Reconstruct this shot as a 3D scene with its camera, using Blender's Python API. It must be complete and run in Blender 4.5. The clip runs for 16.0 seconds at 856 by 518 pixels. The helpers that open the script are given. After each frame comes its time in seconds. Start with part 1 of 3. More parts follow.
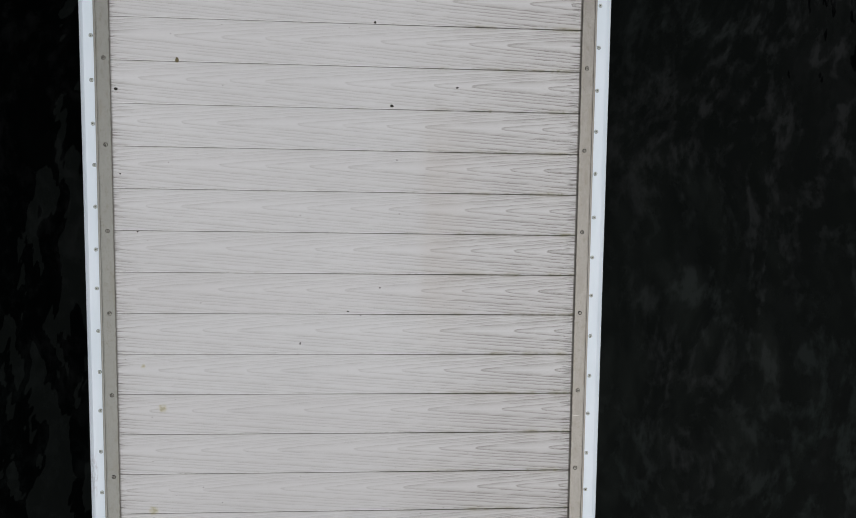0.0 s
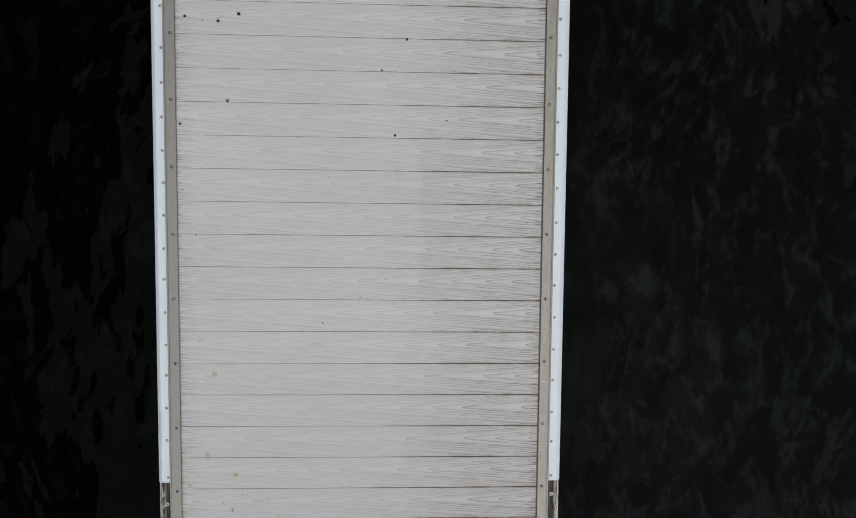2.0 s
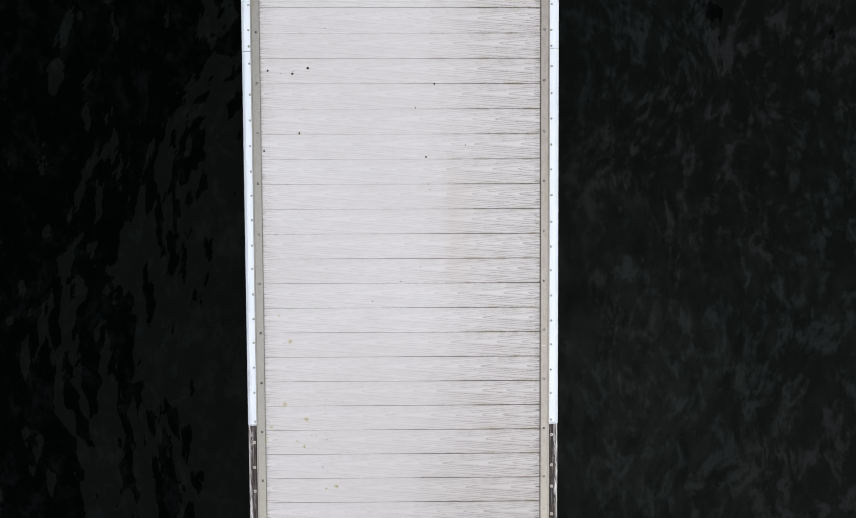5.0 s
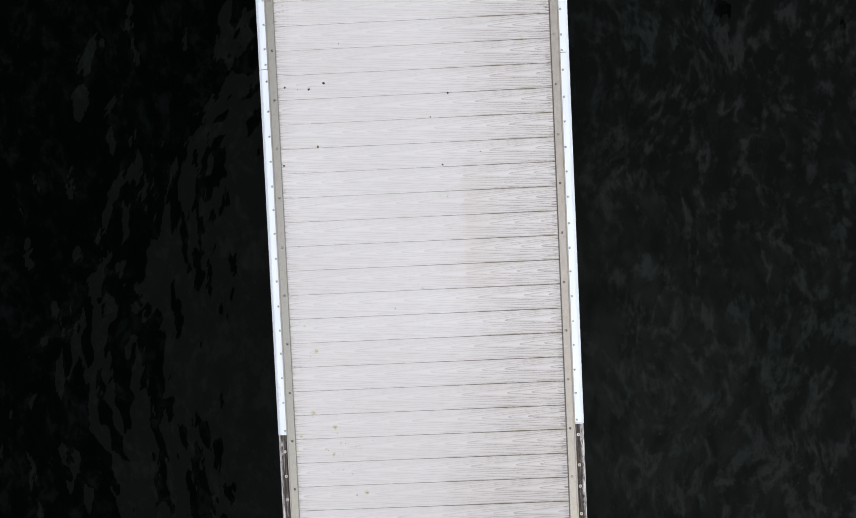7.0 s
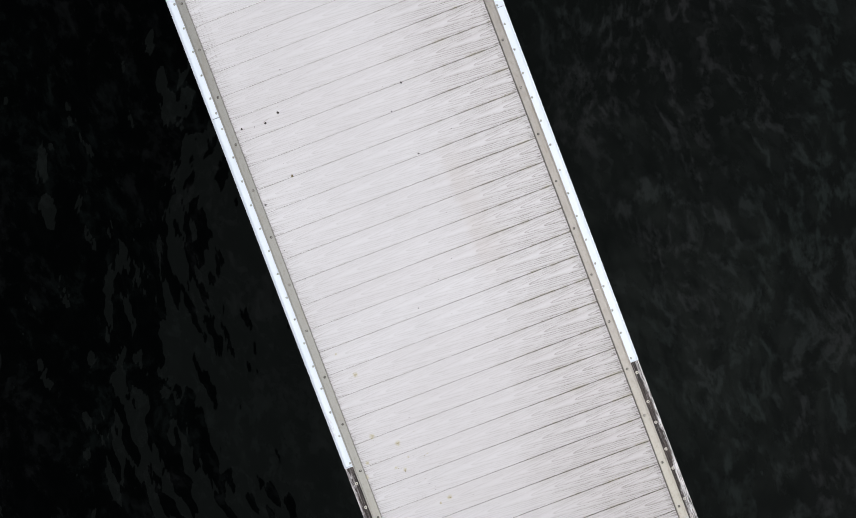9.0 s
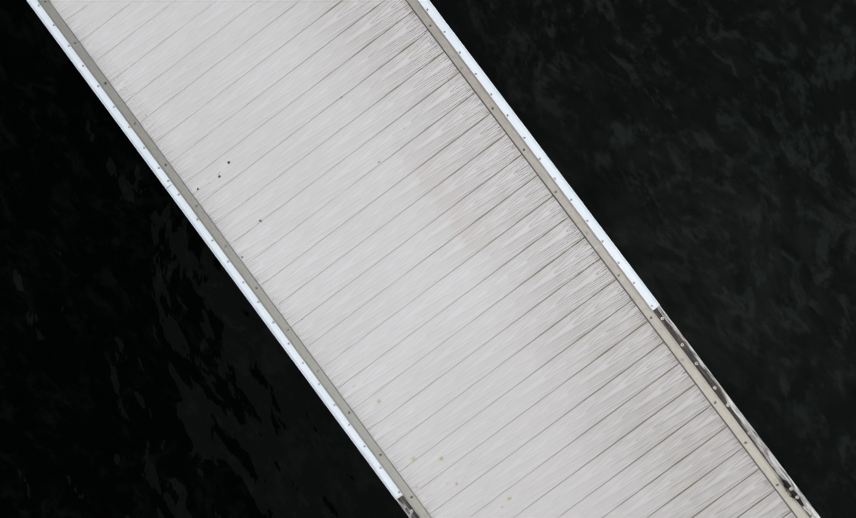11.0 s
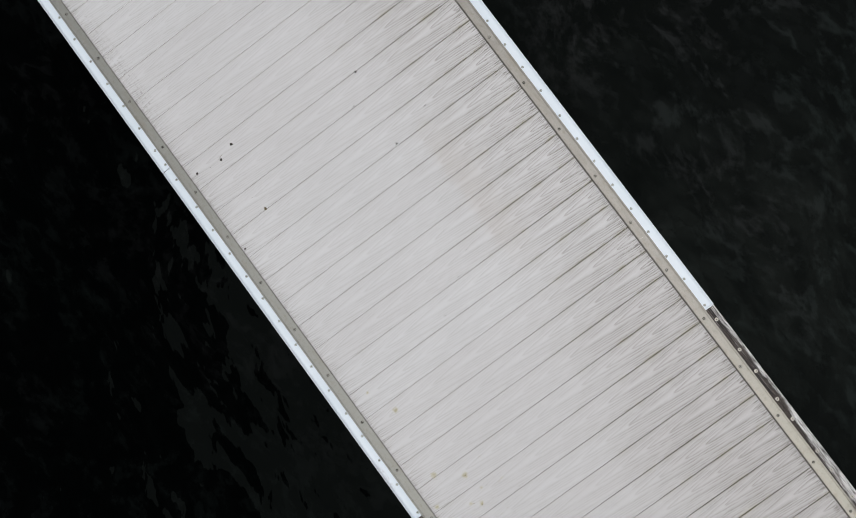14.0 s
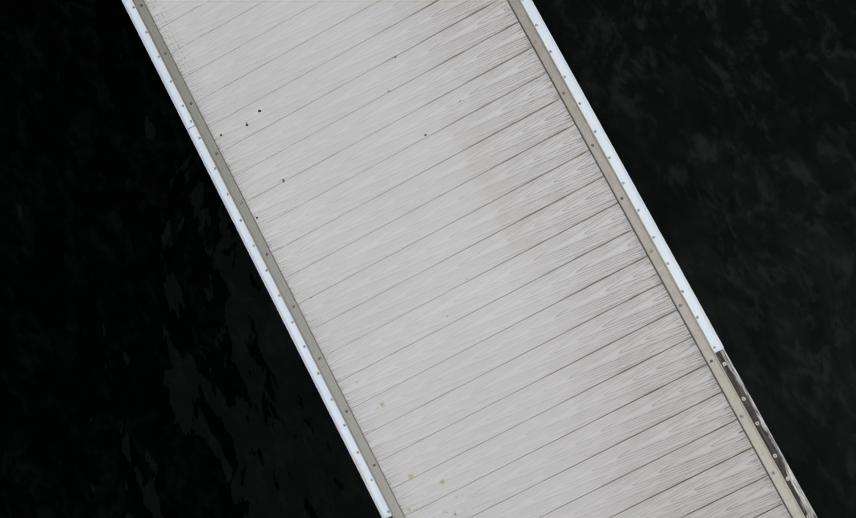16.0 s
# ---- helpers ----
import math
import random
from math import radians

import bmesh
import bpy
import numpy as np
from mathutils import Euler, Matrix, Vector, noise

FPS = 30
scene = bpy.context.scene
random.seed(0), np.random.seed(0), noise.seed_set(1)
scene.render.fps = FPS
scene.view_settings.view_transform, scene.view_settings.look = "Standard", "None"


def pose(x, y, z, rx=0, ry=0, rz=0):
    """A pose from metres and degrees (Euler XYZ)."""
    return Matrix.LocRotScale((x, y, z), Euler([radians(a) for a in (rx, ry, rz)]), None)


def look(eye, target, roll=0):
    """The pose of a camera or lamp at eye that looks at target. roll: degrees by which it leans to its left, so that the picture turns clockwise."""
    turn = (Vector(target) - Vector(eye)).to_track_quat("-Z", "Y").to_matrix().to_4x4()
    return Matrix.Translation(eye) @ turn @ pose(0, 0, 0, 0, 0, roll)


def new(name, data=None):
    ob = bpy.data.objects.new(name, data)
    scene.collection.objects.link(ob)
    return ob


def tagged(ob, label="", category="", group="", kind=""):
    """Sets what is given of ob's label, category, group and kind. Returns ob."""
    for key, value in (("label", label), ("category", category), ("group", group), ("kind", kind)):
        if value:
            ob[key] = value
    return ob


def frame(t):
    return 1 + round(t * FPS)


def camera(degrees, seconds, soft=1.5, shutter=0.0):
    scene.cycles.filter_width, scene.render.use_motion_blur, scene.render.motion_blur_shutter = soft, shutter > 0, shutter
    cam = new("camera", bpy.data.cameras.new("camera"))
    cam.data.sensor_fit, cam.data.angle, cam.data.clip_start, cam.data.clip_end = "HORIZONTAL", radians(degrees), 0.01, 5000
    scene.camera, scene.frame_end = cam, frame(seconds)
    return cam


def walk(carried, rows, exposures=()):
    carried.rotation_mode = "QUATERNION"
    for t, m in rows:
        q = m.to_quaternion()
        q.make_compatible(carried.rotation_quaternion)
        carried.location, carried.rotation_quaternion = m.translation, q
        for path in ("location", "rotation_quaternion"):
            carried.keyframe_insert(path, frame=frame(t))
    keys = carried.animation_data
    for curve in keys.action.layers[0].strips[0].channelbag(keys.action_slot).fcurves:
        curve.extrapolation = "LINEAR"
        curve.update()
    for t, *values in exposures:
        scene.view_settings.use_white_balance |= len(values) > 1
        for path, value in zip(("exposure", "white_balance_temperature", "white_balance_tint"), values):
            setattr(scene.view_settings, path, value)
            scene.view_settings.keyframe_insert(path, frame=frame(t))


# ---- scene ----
# Overhead flight over a narrow floating dock on dark lake water.
# x runs across the dock, y along it, z = 0 is the top of the deck planks.

# ---------------------------------------------------------------- camera
cam = camera(68.0, 16.0, soft=0.5)
PATH = [
    (0.0, pose(0.1488, 0.0729, 2.3634, -4.110, -3.365, 0.660)),
    (0.5, pose(0.1845, 0.0409, 2.2976, -4.124, -3.411, 0.533)),
    (1.0, pose(0.2165, -0.0030, 2.2507, -3.944, -2.816, 0.576)),
    (1.5, pose(0.2008, 0.0477, 2.3777, -4.314, -2.424, 0.603)),
    (1.7, pose(0.2080, 0.0700, 2.6654, -4.150, -2.130, 0.604)),
    (2.0, pose(0.1835, 0.0790, 2.9861, -3.629, -2.382, 0.521)),
    (2.5, pose(0.1823, 0.1203, 3.1428, -3.886, -2.103, 0.224)),
    (3.0, pose(0.1576, 0.0980, 3.6249, -3.356, -1.739, 0.287)),
    (3.5, pose(0.1513, 0.0433, 3.7192, -2.911, -1.419, 0.469)),
    (4.0, pose(0.1592, 0.0122, 3.7855, -2.947, -1.189, 0.097)),
    (4.2, pose(0.1412, -0.0016, 3.8098, -2.714, -1.131, -0.061)),
    (6.3, pose(0.0995, -0.0081, 3.9483, -1.909, 0.272, -0.764)),
    (6.5, pose(0.0833, -0.0214, 3.9454, -1.746, 0.259, -1.960)),
    (7.0, pose(0.1014, -0.0134, 3.9477, -1.514, 0.910, -2.641)),
    (7.5, pose(0.1144, 0.0007, 3.9499, -1.513, 1.078, -4.195)),
    (8.0, pose(0.1025, -0.0119, 3.9369, -1.442, 1.235, -4.554)),
    (8.5, pose(0.0880, -0.0453, 3.8943, -1.181, 1.488, -6.087)),
    (8.7, pose(0.0675, -0.0751, 3.8811, -0.985, 1.258, -9.583)),
    (8.8, pose(0.0700, -0.0850, 3.8800, -1.000, 1.180, -12.588)),
    (9.0, pose(0.0241, -0.1231, 3.8676, -0.700, 0.492, -20.796)),
    (9.2, pose(0.0283, -0.1483, 3.8557, -0.744, 0.539, -28.491)),
    (9.4, pose(0.0400, -0.1583, 3.8404, -0.642, 0.679, -33.600)),
    (9.7, pose(0.0576, -0.1733, 3.8174, -0.489, 0.890, -36.300)),
    (10.3, pose(0.0928, -0.2033, 3.7713, -0.182, 1.312, -36.850)),
    (11.3, pose(0.1514, -0.2532, 3.6947, 0.329, 2.015, -36.768)),
    (11.5, pose(0.1788, -0.2424, 3.6755, -0.114, 2.386, -36.472)),
    (12.0, pose(0.1512, -0.2857, 3.6190, 0.397, 2.724, -36.296)),
    (12.5, pose(0.1073, -0.2874, 3.5530, 0.776, 2.616, -36.368)),
    (13.0, pose(0.1267, -0.2985, 3.4776, 0.664, 3.313, -36.421)),
    (13.5, pose(0.0932, -0.2819, 3.3962, 0.781, 3.312, -36.466)),
    (14.0, pose(0.0544, -0.2798, 3.3294, 0.770, 3.453, -36.592)),
    (14.5, pose(0.0311, -0.3058, 3.3040, 0.991, 3.801, -36.466)),
    (15.0, pose(0.0244, -0.3110, 3.2758, 1.087, 3.775, -36.547)),
    (15.5, pose(0.0538, -0.3193, 3.2580, 1.132, 4.299, -33.053)),
    (16.0, pose(0.0398, -0.3223, 3.2508, 1.883, 4.476, -27.679)),
]
EXPOSURES = [
    (0.0, 0.07, 6500, 10), (1.0, 0.02, 6500, 10), (1.5, -0.04, 6500, 10), (1.8, -0.06, 6500, 10), (2.0, -0.04, 6500, 10), (2.5, 0.09, 6480, 10), (3.0, 0.33, 6440, 11), (3.5, 0.43, 6440, 12),
    (6.5, 0.62, 6420, 13), (9.2, 0.64, 6420, 13), (11.3, 0.43, 6500, 10), (12.5, 0.38, 6500, 10), (14.0, 0.31, 6500, 10), (16.0, 0.23, 6500, 10),
]
walk(cam, PATH, EXPOSURES)

# ---------------------------------------------------------------- light
SUN_EL, SUN_AZ = radians(71), radians(134)   # azimuth from +y towards +x
world = bpy.data.worlds.new("sky")
scene.world = world
world.use_nodes = True
sky = world.node_tree.nodes.new("ShaderNodeTexSky")
sky.sky_type = "NISHITA"
sky.sun_disc = False
sky.sun_elevation, sky.sun_rotation = SUN_EL, SUN_AZ
sky.dust_density = 4.0
background = world.node_tree.nodes["Background"]
background.inputs[1].default_value = 0.055
overcast = world.node_tree.nodes.new("ShaderNodeHueSaturation")   # a pale, hazy sky
overcast.inputs["Saturation"].default_value = 0.3
world.node_tree.links.new(sky.outputs[0], overcast.inputs["Color"])
world.node_tree.links.new(overcast.outputs[0], background.inputs[0])

sun = new("sun", bpy.data.lights.new("sun", "SUN"))
sun.data.energy, sun.data.angle, sun.data.color = 1.5, radians(81), (1.0, 0.985, 0.965)
sun_way = Vector((math.sin(SUN_AZ) * math.cos(SUN_EL), math.cos(SUN_AZ) * math.cos(SUN_EL), math.sin(SUN_EL)))
sun.matrix_world = look(sun_way * 20, (0, 0, 0))


# ---------------------------------------------------------------- materials
class Nodes:
    """Short writing of a material's node tree."""

    def __init__(self, name):
        self.material = bpy.data.materials.new(name)
        self.material.use_nodes = True
        self.tree = self.material.node_tree
        self.shader = self.tree.nodes["Principled BSDF"]

    def put(self, socket, value):
        if isinstance(value, bpy.types.NodeSocket):
            self.tree.links.new(value, socket)
        else:
            socket.default_value = value

    def add(self, kind, *values, **settings):
        node = self.tree.nodes.new(kind)
        for key, value in settings.items():
            setattr(node, key, value)
        for n, value in enumerate(values):
            if value is not None:
                self.put(node.inputs[n], value)
        return node

    def math(self, op, a, b=0.0, c=None, clamp=False):
        node = self.add("ShaderNodeMath", a, b, operation=op, use_clamp=clamp)
        if c is not None:
            self.put(node.inputs[2], c)
        return node.outputs[0]

    def ramp(self, value, low, high, to_low=0.0, to_high=1.0, smooth=True):
        node = self.add("ShaderNodeMapRange", value, low, high, to_low, to_high)
        node.interpolation_type = "SMOOTHSTEP" if smooth else "LINEAR"
        return node.outputs[0]

    def noise(self, where, scale, stretch=(1, 1, 1), detail=3.0, rough=0.55):
        mapped = self.add("ShaderNodeMapping", where)
        mapped.inputs[3].default_value = stretch
        node = self.add("ShaderNodeTexNoise", mapped.outputs[0])
        node.inputs["Scale"].default_value, node.inputs["Detail"].default_value = scale, detail
        node.inputs["Roughness"].default_value = rough
        return node.outputs[0]

    def mix(self, factor, a, b, blend="MIX"):
        node = self.add("ShaderNodeMix", data_type="RGBA", blend_type=blend)
        self.put(node.inputs[0], factor)
        self.put(node.inputs[6], a if isinstance(a, bpy.types.NodeSocket) else (*a, 1))
        self.put(node.inputs[7], b if isinstance(b, bpy.types.NodeSocket) else (*b, 1))
        return node.outputs[2]

    def bump(self, height, distance, strength=1.0):
        node = self.add("ShaderNodeBump")
        node.inputs["Strength"].default_value, node.inputs["Distance"].default_value = strength, distance
        self.put(node.inputs["Height"], height)
        self.put(self.shader.inputs["Normal"], node.outputs[0])

    def finish(self, color, rough, metal=0.0):
        self.put(self.shader.inputs["Base Color"], color if isinstance(color, bpy.types.NodeSocket) else (*color, 1))
        self.put(self.shader.inputs["Roughness"], rough)
        self.put(self.shader.inputs["Metallic"], metal)
        return self.material

    def places(self):
        """Object and world coordinates."""
        return self.add("ShaderNodeTexCoord").outputs["Object"], self.add("ShaderNodeNewGeometry").outputs["Position"]

    def split(self, vector):
        return self.add("ShaderNodeSeparateXYZ", vector).outputs


# yellowish stains on the deck: x, y, radius
STAINS = [(-0.692, -0.660, 0.019), (-0.730, -1.050, 0.020), (-0.597, -1.144, 0.020), (-0.613, -1.311, 0.014),
          (-0.417, -1.566, 0.018), (-0.661, -1.282, 0.011), (-0.815, -1.193, 0.015), (-0.850, -1.272, 0.018),
          (-0.757, -0.500, 0.010), (-0.565, -1.245, 0.009), (-0.480, -1.580, 0.009), (-0.450, -1.265, 0.007)]


def plank_material():
    m = Nodes("embossed_vinyl_plank")
    own, at = m.places()
    x, y, _ = m.split(own)
    wx, wy, _ = m.split(at)
    shade = m.add("ShaderNodeObjectInfo").outputs["Random"]

    # Pressed cathedral grain: nested tongues that open towards +x, in a motif 0.73 m long.
    v = m.math("SUBTRACT", y, 0.0135)
    above = m.math("GREATER_THAN", v, 0.0)
    steep = m.math("SUBTRACT", 14.5, m.math("MULTIPLY", above, 2.0))
    side = m.math("MAXIMUM", m.math("SUBTRACT", m.math("ABSOLUTE", v), 0.0022), 0.0)
    root = m.math("SQRT", m.math("ADD", m.math("MULTIPLY", side, side), 0.0065 ** 2))
    wobble = m.noise(own, 1.0, (11, 30, 1), 2.0)
    waver = m.noise(own, 1.0, (1.6, 9, 1), 1.0)
    u = m.math("SUBTRACT", x, m.math("MULTIPLY", steep, m.math("SUBTRACT", root, 0.0065)))
    u = m.math("ADD", u, m.math("MULTIPLY", m.math("SUBTRACT", wobble, 0.5), 0.055))
    u = m.math("ADD", u, m.math("MULTIPLY", m.math("SUBTRACT", waver, 0.5), 0.05))
    ripple = m.noise(own, 1.0, (17, 34, 1), 1.0)
    u = m.math("ADD", u, m.math("MULTIPLY", m.math("SUBTRACT", ripple, 0.5), m.ramp(m.math("ABSOLUTE", v), 0.004, 0.02, 0.0, 0.06)))
    q = m.math("FRACT", m.math("ADD", m.math("DIVIDE", u, 0.738), 20.0))
    s = 0.0
    for low, high in ((0, 0.388), (0.388, 0.601), (0.601, 0.818), (0.818, 1.0)):
        s = m.math("ADD", s, m.ramp(q, low, high, smooth=False))
    f = m.math("FRACT", s)
    lean = m.math("DIVIDE", m.math("MULTIPLY", steep, side), root)
    slope = m.math("SQRT", m.math("ADD", m.math("MULTIPLY", lean, lean), 1.0))
    near = m.math("POWER", 2.718, m.math("MULTIPLY", m.math("MULTIPLY", v, v), -1 / 0.0048 ** 2))
    width = m.math("ADD", m.math("MULTIPLY", near, 0.020), 0.0050)
    dist = m.math("DIVIDE", m.math("MULTIPLY", f, 0.18), slope)
    line = m.math("POWER", 2.718, m.math("MULTIPLY", m.math("DIVIDE", dist, width), -1.0))
    f2 = m.math("FRACT", m.math("MULTIPLY", s, 2.0))
    half = m.math("POWER", 2.718, m.math("DIVIDE", m.math("MULTIPLY", f2, -0.09), m.math("MULTIPLY", slope, 0.0022)))
    half = m.math("MULTIPLY", half, m.ramp(v, 0.012, 0.025, 0.0, 0.95))
    line = m.math("MAXIMUM", line, half)
    line = m.math("MULTIPLY", line, m.ramp(v, 0.0, 0.012, 1.0, 0.85))
    line = m.math("MULTIPLY", line, m.math("SUBTRACT", 1.0, m.math("MULTIPLY", near, 0.25)))
    ticks = m.noise(own, 1.0, (240, 400, 1), 3.0, 0.85)
    broken = m.noise(own, 1.0, (9, 60, 1), 2.0)
    line = m.math("MULTIPLY", line, m.ramp(ticks, 0.42, 0.58, 0.30, 1.3))
    line = m.math("MULTIPLY", line, m.ramp(broken, 0.32, 0.55, 0.4, 1.0))

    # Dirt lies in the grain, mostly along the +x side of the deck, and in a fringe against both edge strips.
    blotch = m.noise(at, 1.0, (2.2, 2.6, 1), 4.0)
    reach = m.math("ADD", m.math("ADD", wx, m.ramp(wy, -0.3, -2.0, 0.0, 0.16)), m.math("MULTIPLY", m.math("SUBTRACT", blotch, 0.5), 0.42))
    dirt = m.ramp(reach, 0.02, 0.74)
    streak = m.noise(at, 1.0, (6, 190, 1), 2.0)
    fringe = m.ramp(m.math("ADD", m.math("ABSOLUTE", wx), m.math("MULTIPLY", m.math("SUBTRACT", streak, 0.5), 0.09)), 0.838, 0.862)
    amount = m.math("ADD", m.math("MULTIPLY", dirt, 0.56), 0.31)
    amount = m.math("ADD", amount, m.ramp(m.math("ABSOLUTE", wx), 0.74, 0.86, 0.0, 0.45), clamp=True)

    mottle = m.noise(at, 1.0, (1.1, 1.4, 1), 3.0)
    fine = m.noise(at, 420.0, (1, 1, 1), 2.0)
    color = m.mix(m.ramp(mottle, 0.3, 0.7), (0.584, 0.587, 0.597), (0.626, 0.630, 0.641))
    color = m.mix(m.math("MULTIPLY", shade, 0.25), color, (0.56, 0.545, 0.55))
    color = m.mix(m.math("MULTIPLY", m.ramp(fine, 0.45, 0.7), m.math("ADD", m.math("MULTIPLY", dirt, 0.20), 0.10)), color, (0.36, 0.34, 0.33))
    freckle = m.noise(at, 1.0, (55, 110, 1), 3.0, 0.7)
    color = m.mix(m.ramp(freckle, 0.40, 0.70, 0.0, 0.09), color, (0.40, 0.385, 0.38))
    color = m.mix(m.math("MULTIPLY", dirt, 0.06), color, (0.46, 0.405, 0.36))
    end_tone = m.math("MULTIPLY", m.ramp(wy, -0.2, -2.2), m.ramp(wx, -0.9, 0.8, 0.10, 0.42))   # darker towards -y, more so on the +x side
    color = m.mix(m.math("MULTIPLY", end_tone, m.ramp(blotch, 0.3, 0.7, 0.7, 1.0)), color, (0.36, 0.338, 0.325))
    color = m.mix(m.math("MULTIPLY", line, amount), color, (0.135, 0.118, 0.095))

    # One washed-out patch ends in a straight brown edge.
    patchy = m.math("ADD", wx, m.math("MULTIPLY", m.math("SUBTRACT", blotch, 0.5), 0.06))
    brown = m.math("MULTIPLY", m.ramp(patchy, 0.235, 0.300), m.ramp(patchy, 0.52, 0.30))
    brown = m.math("MULTIPLY", brown, m.math("MULTIPLY", m.ramp(wy, 0.55, 0.25), m.ramp(wy, -0.55, -0.15)))
    color = m.mix(m.math("MULTIPLY", brown, 0.15), color, (0.42, 0.345, 0.275))

    # Grime worked in along the joints, greenish in places.
    edge = m.ramp(m.math("ABSOLUTE", y), 0.0655, 0.0755)
    patch = m.noise(at, 1.0, (7, 3, 1), 4.0, 0.65)
    edge = m.math("MULTIPLY", edge, m.ramp(patch, 0.42, 0.68))
    tan = m.math("MULTIPLY", m.ramp(m.math("ABSOLUTE", y), 0.035, 0.075), m.ramp(patch, 0.45, 0.70))
    color = m.mix(m.math("MULTIPLY", tan, m.math("MULTIPLY", dirt, 0.17)), color, (0.39, 0.355, 0.25))
    color = m.mix(m.math("MULTIPLY", edge, m.math("ADD", m.math("MULTIPLY", dirt, 0.36), 0.16)), color, (0.16, 0.15, 0.07))
    packing = m.ramp(reach, -0.30, 0.55)
    seam = m.math("MULTIPLY", m.ramp(y, 0.0728, 0.0749), m.math("ADD", m.math("MULTIPLY", packing, m.ramp(patch, 0.25, 0.55, 0.55, 1.0)), 0.34), clamp=True)
    spread = m.math("MULTIPLY", m.math("MAXIMUM", m.ramp(y, 0.0700, 0.0748), m.ramp(y, -0.0722, -0.0750)), m.ramp(patch, 0.34, 0.60, 0.25, 1.0))
    spread = m.math("MULTIPLY", m.math("MULTIPLY", spread, m.ramp(ticks, 0.40, 0.58, 0.4, 1.0)), m.ramp(dirt, 0.1, 0.7, 0.0, 0.52))
    color = m.mix(m.math("MAXIMUM", seam, spread), color, (0.06, 0.052, 0.036))
    # Painted highlight on the bevel that faces the sun, strongest where the deck is clean.
    lip = m.math("MULTIPLY", m.ramp(y, -0.0726, -0.0736), m.ramp(dirt, 0.75, 0.15, 0.0, 0.75))
    color = m.mix(lip, color, (0.76, 0.76, 0.77))
    # The plank sides turn darker below their top edges.
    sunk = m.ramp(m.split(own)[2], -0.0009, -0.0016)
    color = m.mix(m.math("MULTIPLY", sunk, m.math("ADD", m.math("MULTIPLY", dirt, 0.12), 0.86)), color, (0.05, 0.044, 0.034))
    crumbs = m.ramp(m.noise(at, 1.0, (75, 120, 1), 3.0, 0.75), 0.52, 0.60)
    crumbs = m.math("MULTIPLY", crumbs, m.math("MULTIPLY", m.ramp(m.math("ABSOLUTE", y), 0.0690, 0.0735), m.ramp(patch, 0.40, 0.58, 0.35, 1.0)))
    color = m.mix(m.math("MULTIPLY", crumbs, m.math("ADD", m.math("MULTIPLY", dirt, 0.55), 0.25)), color, (0.105, 0.10, 0.032))
    moss = m.math("MULTIPLY", m.ramp(m.math("ABSOLUTE", m.math("SUBTRACT", y, -0.0700)), 0.0045, 0.0012), m.ramp(patch, 0.44, 0.60))
    color = m.mix(m.math("MULTIPLY", moss, m.math("MULTIPLY", dirt, 0.11)), color, (0.42, 0.385, 0.21))
    nick = m.noise(at, 1.0, (9, 300, 1), 2.0, 0.6)
    teeth = m.math("MULTIPLY", m.ramp(nick, 0.55, 0.61), m.ramp(m.math("ADD", m.math("ABSOLUTE", wx), m.ramp(wx, -0.2, 0.2, 0.0, 0.020)), 0.820, 0.849))
    color = m.mix(m.math("MULTIPLY", teeth, m.ramp(wx, -0.2, 0.2, 0.65, 0.8)), color, (0.10, 0.085, 0.075))
    color = m.mix(m.math("MULTIPLY", fringe, m.ramp(wx, -0.2, 0.2, 0.16, 0.35)), color, (0.13, 0.11, 0.10))

    # Loose specks of dirt.
    cells = m.add("ShaderNodeTexVoronoi", at, voronoi_dimensions="2D")
    cells.inputs["Scale"].default_value = 11.0
    pick = m.ramp(m.split(cells.outputs["Color"])[0], 0.80, 1.0, 0.0, 0.026, smooth=False)
    speck = m.math("LESS_THAN", cells.outputs["Distance"], pick)
    color = m.mix(m.math("MULTIPLY", speck, 0.6), color, (0.10, 0.09, 0.07))
    dots = m.add("ShaderNodeTexVoronoi", at, voronoi_dimensions="2D")
    dots.inputs["Scale"].default_value = 34.0
    pick = m.ramp(m.split(dots.outputs["Color"])[1], 0.55, 0.98, 0.0, 0.11, smooth=False)
    cluster = m.add("ShaderNodeVectorMath", at, (-0.49, -1.36, 0.0), operation="DISTANCE").outputs["Value"]
    pick = m.math("MULTIPLY", pick, m.ramp(cluster, 0.30, 0.10))
    color = m.mix(m.math("MULTIPLY", m.math("LESS_THAN", dots.outputs["Distance"], pick), 0.35), color, (0.12, 0.10, 0.08))

    # Contact shadow of the strips, painted dark on the plank ends.
    strip_shade = m.ramp(m.math("ADD", m.math("ABSOLUTE", wx), m.ramp(wx, -0.2, 0.2, 0.0, 0.0020)), 0.8445, 0.8490)
    strip_shade = m.math("MULTIPLY", strip_shade, m.ramp(wx, -0.2, 0.2, 0.45, 0.85))
    color = m.mix(m.math("MULTIPLY", strip_shade, m.ramp(streak, 0.2, 0.5, 0.6, 1.0)), color, (0.05, 0.042, 0.03))

    # Rows of rubbed marks beside the strip, where a board was dragged along it.
    drag = m.math("ADD", wx, m.math("MULTIPLY", m.math("SUBTRACT", m.noise(at, 1.0, (3, 9, 1), 2.0), 0.5), 0.012))
    rows = 0.0
    for place, wide, force in ((-0.818, 0.007, 0.9), (-0.793, 0.006, 0.8), (-0.768, 0.010, 0.5)):
        gap = m.math("ABSOLUTE", m.math("SUBTRACT", drag, place))
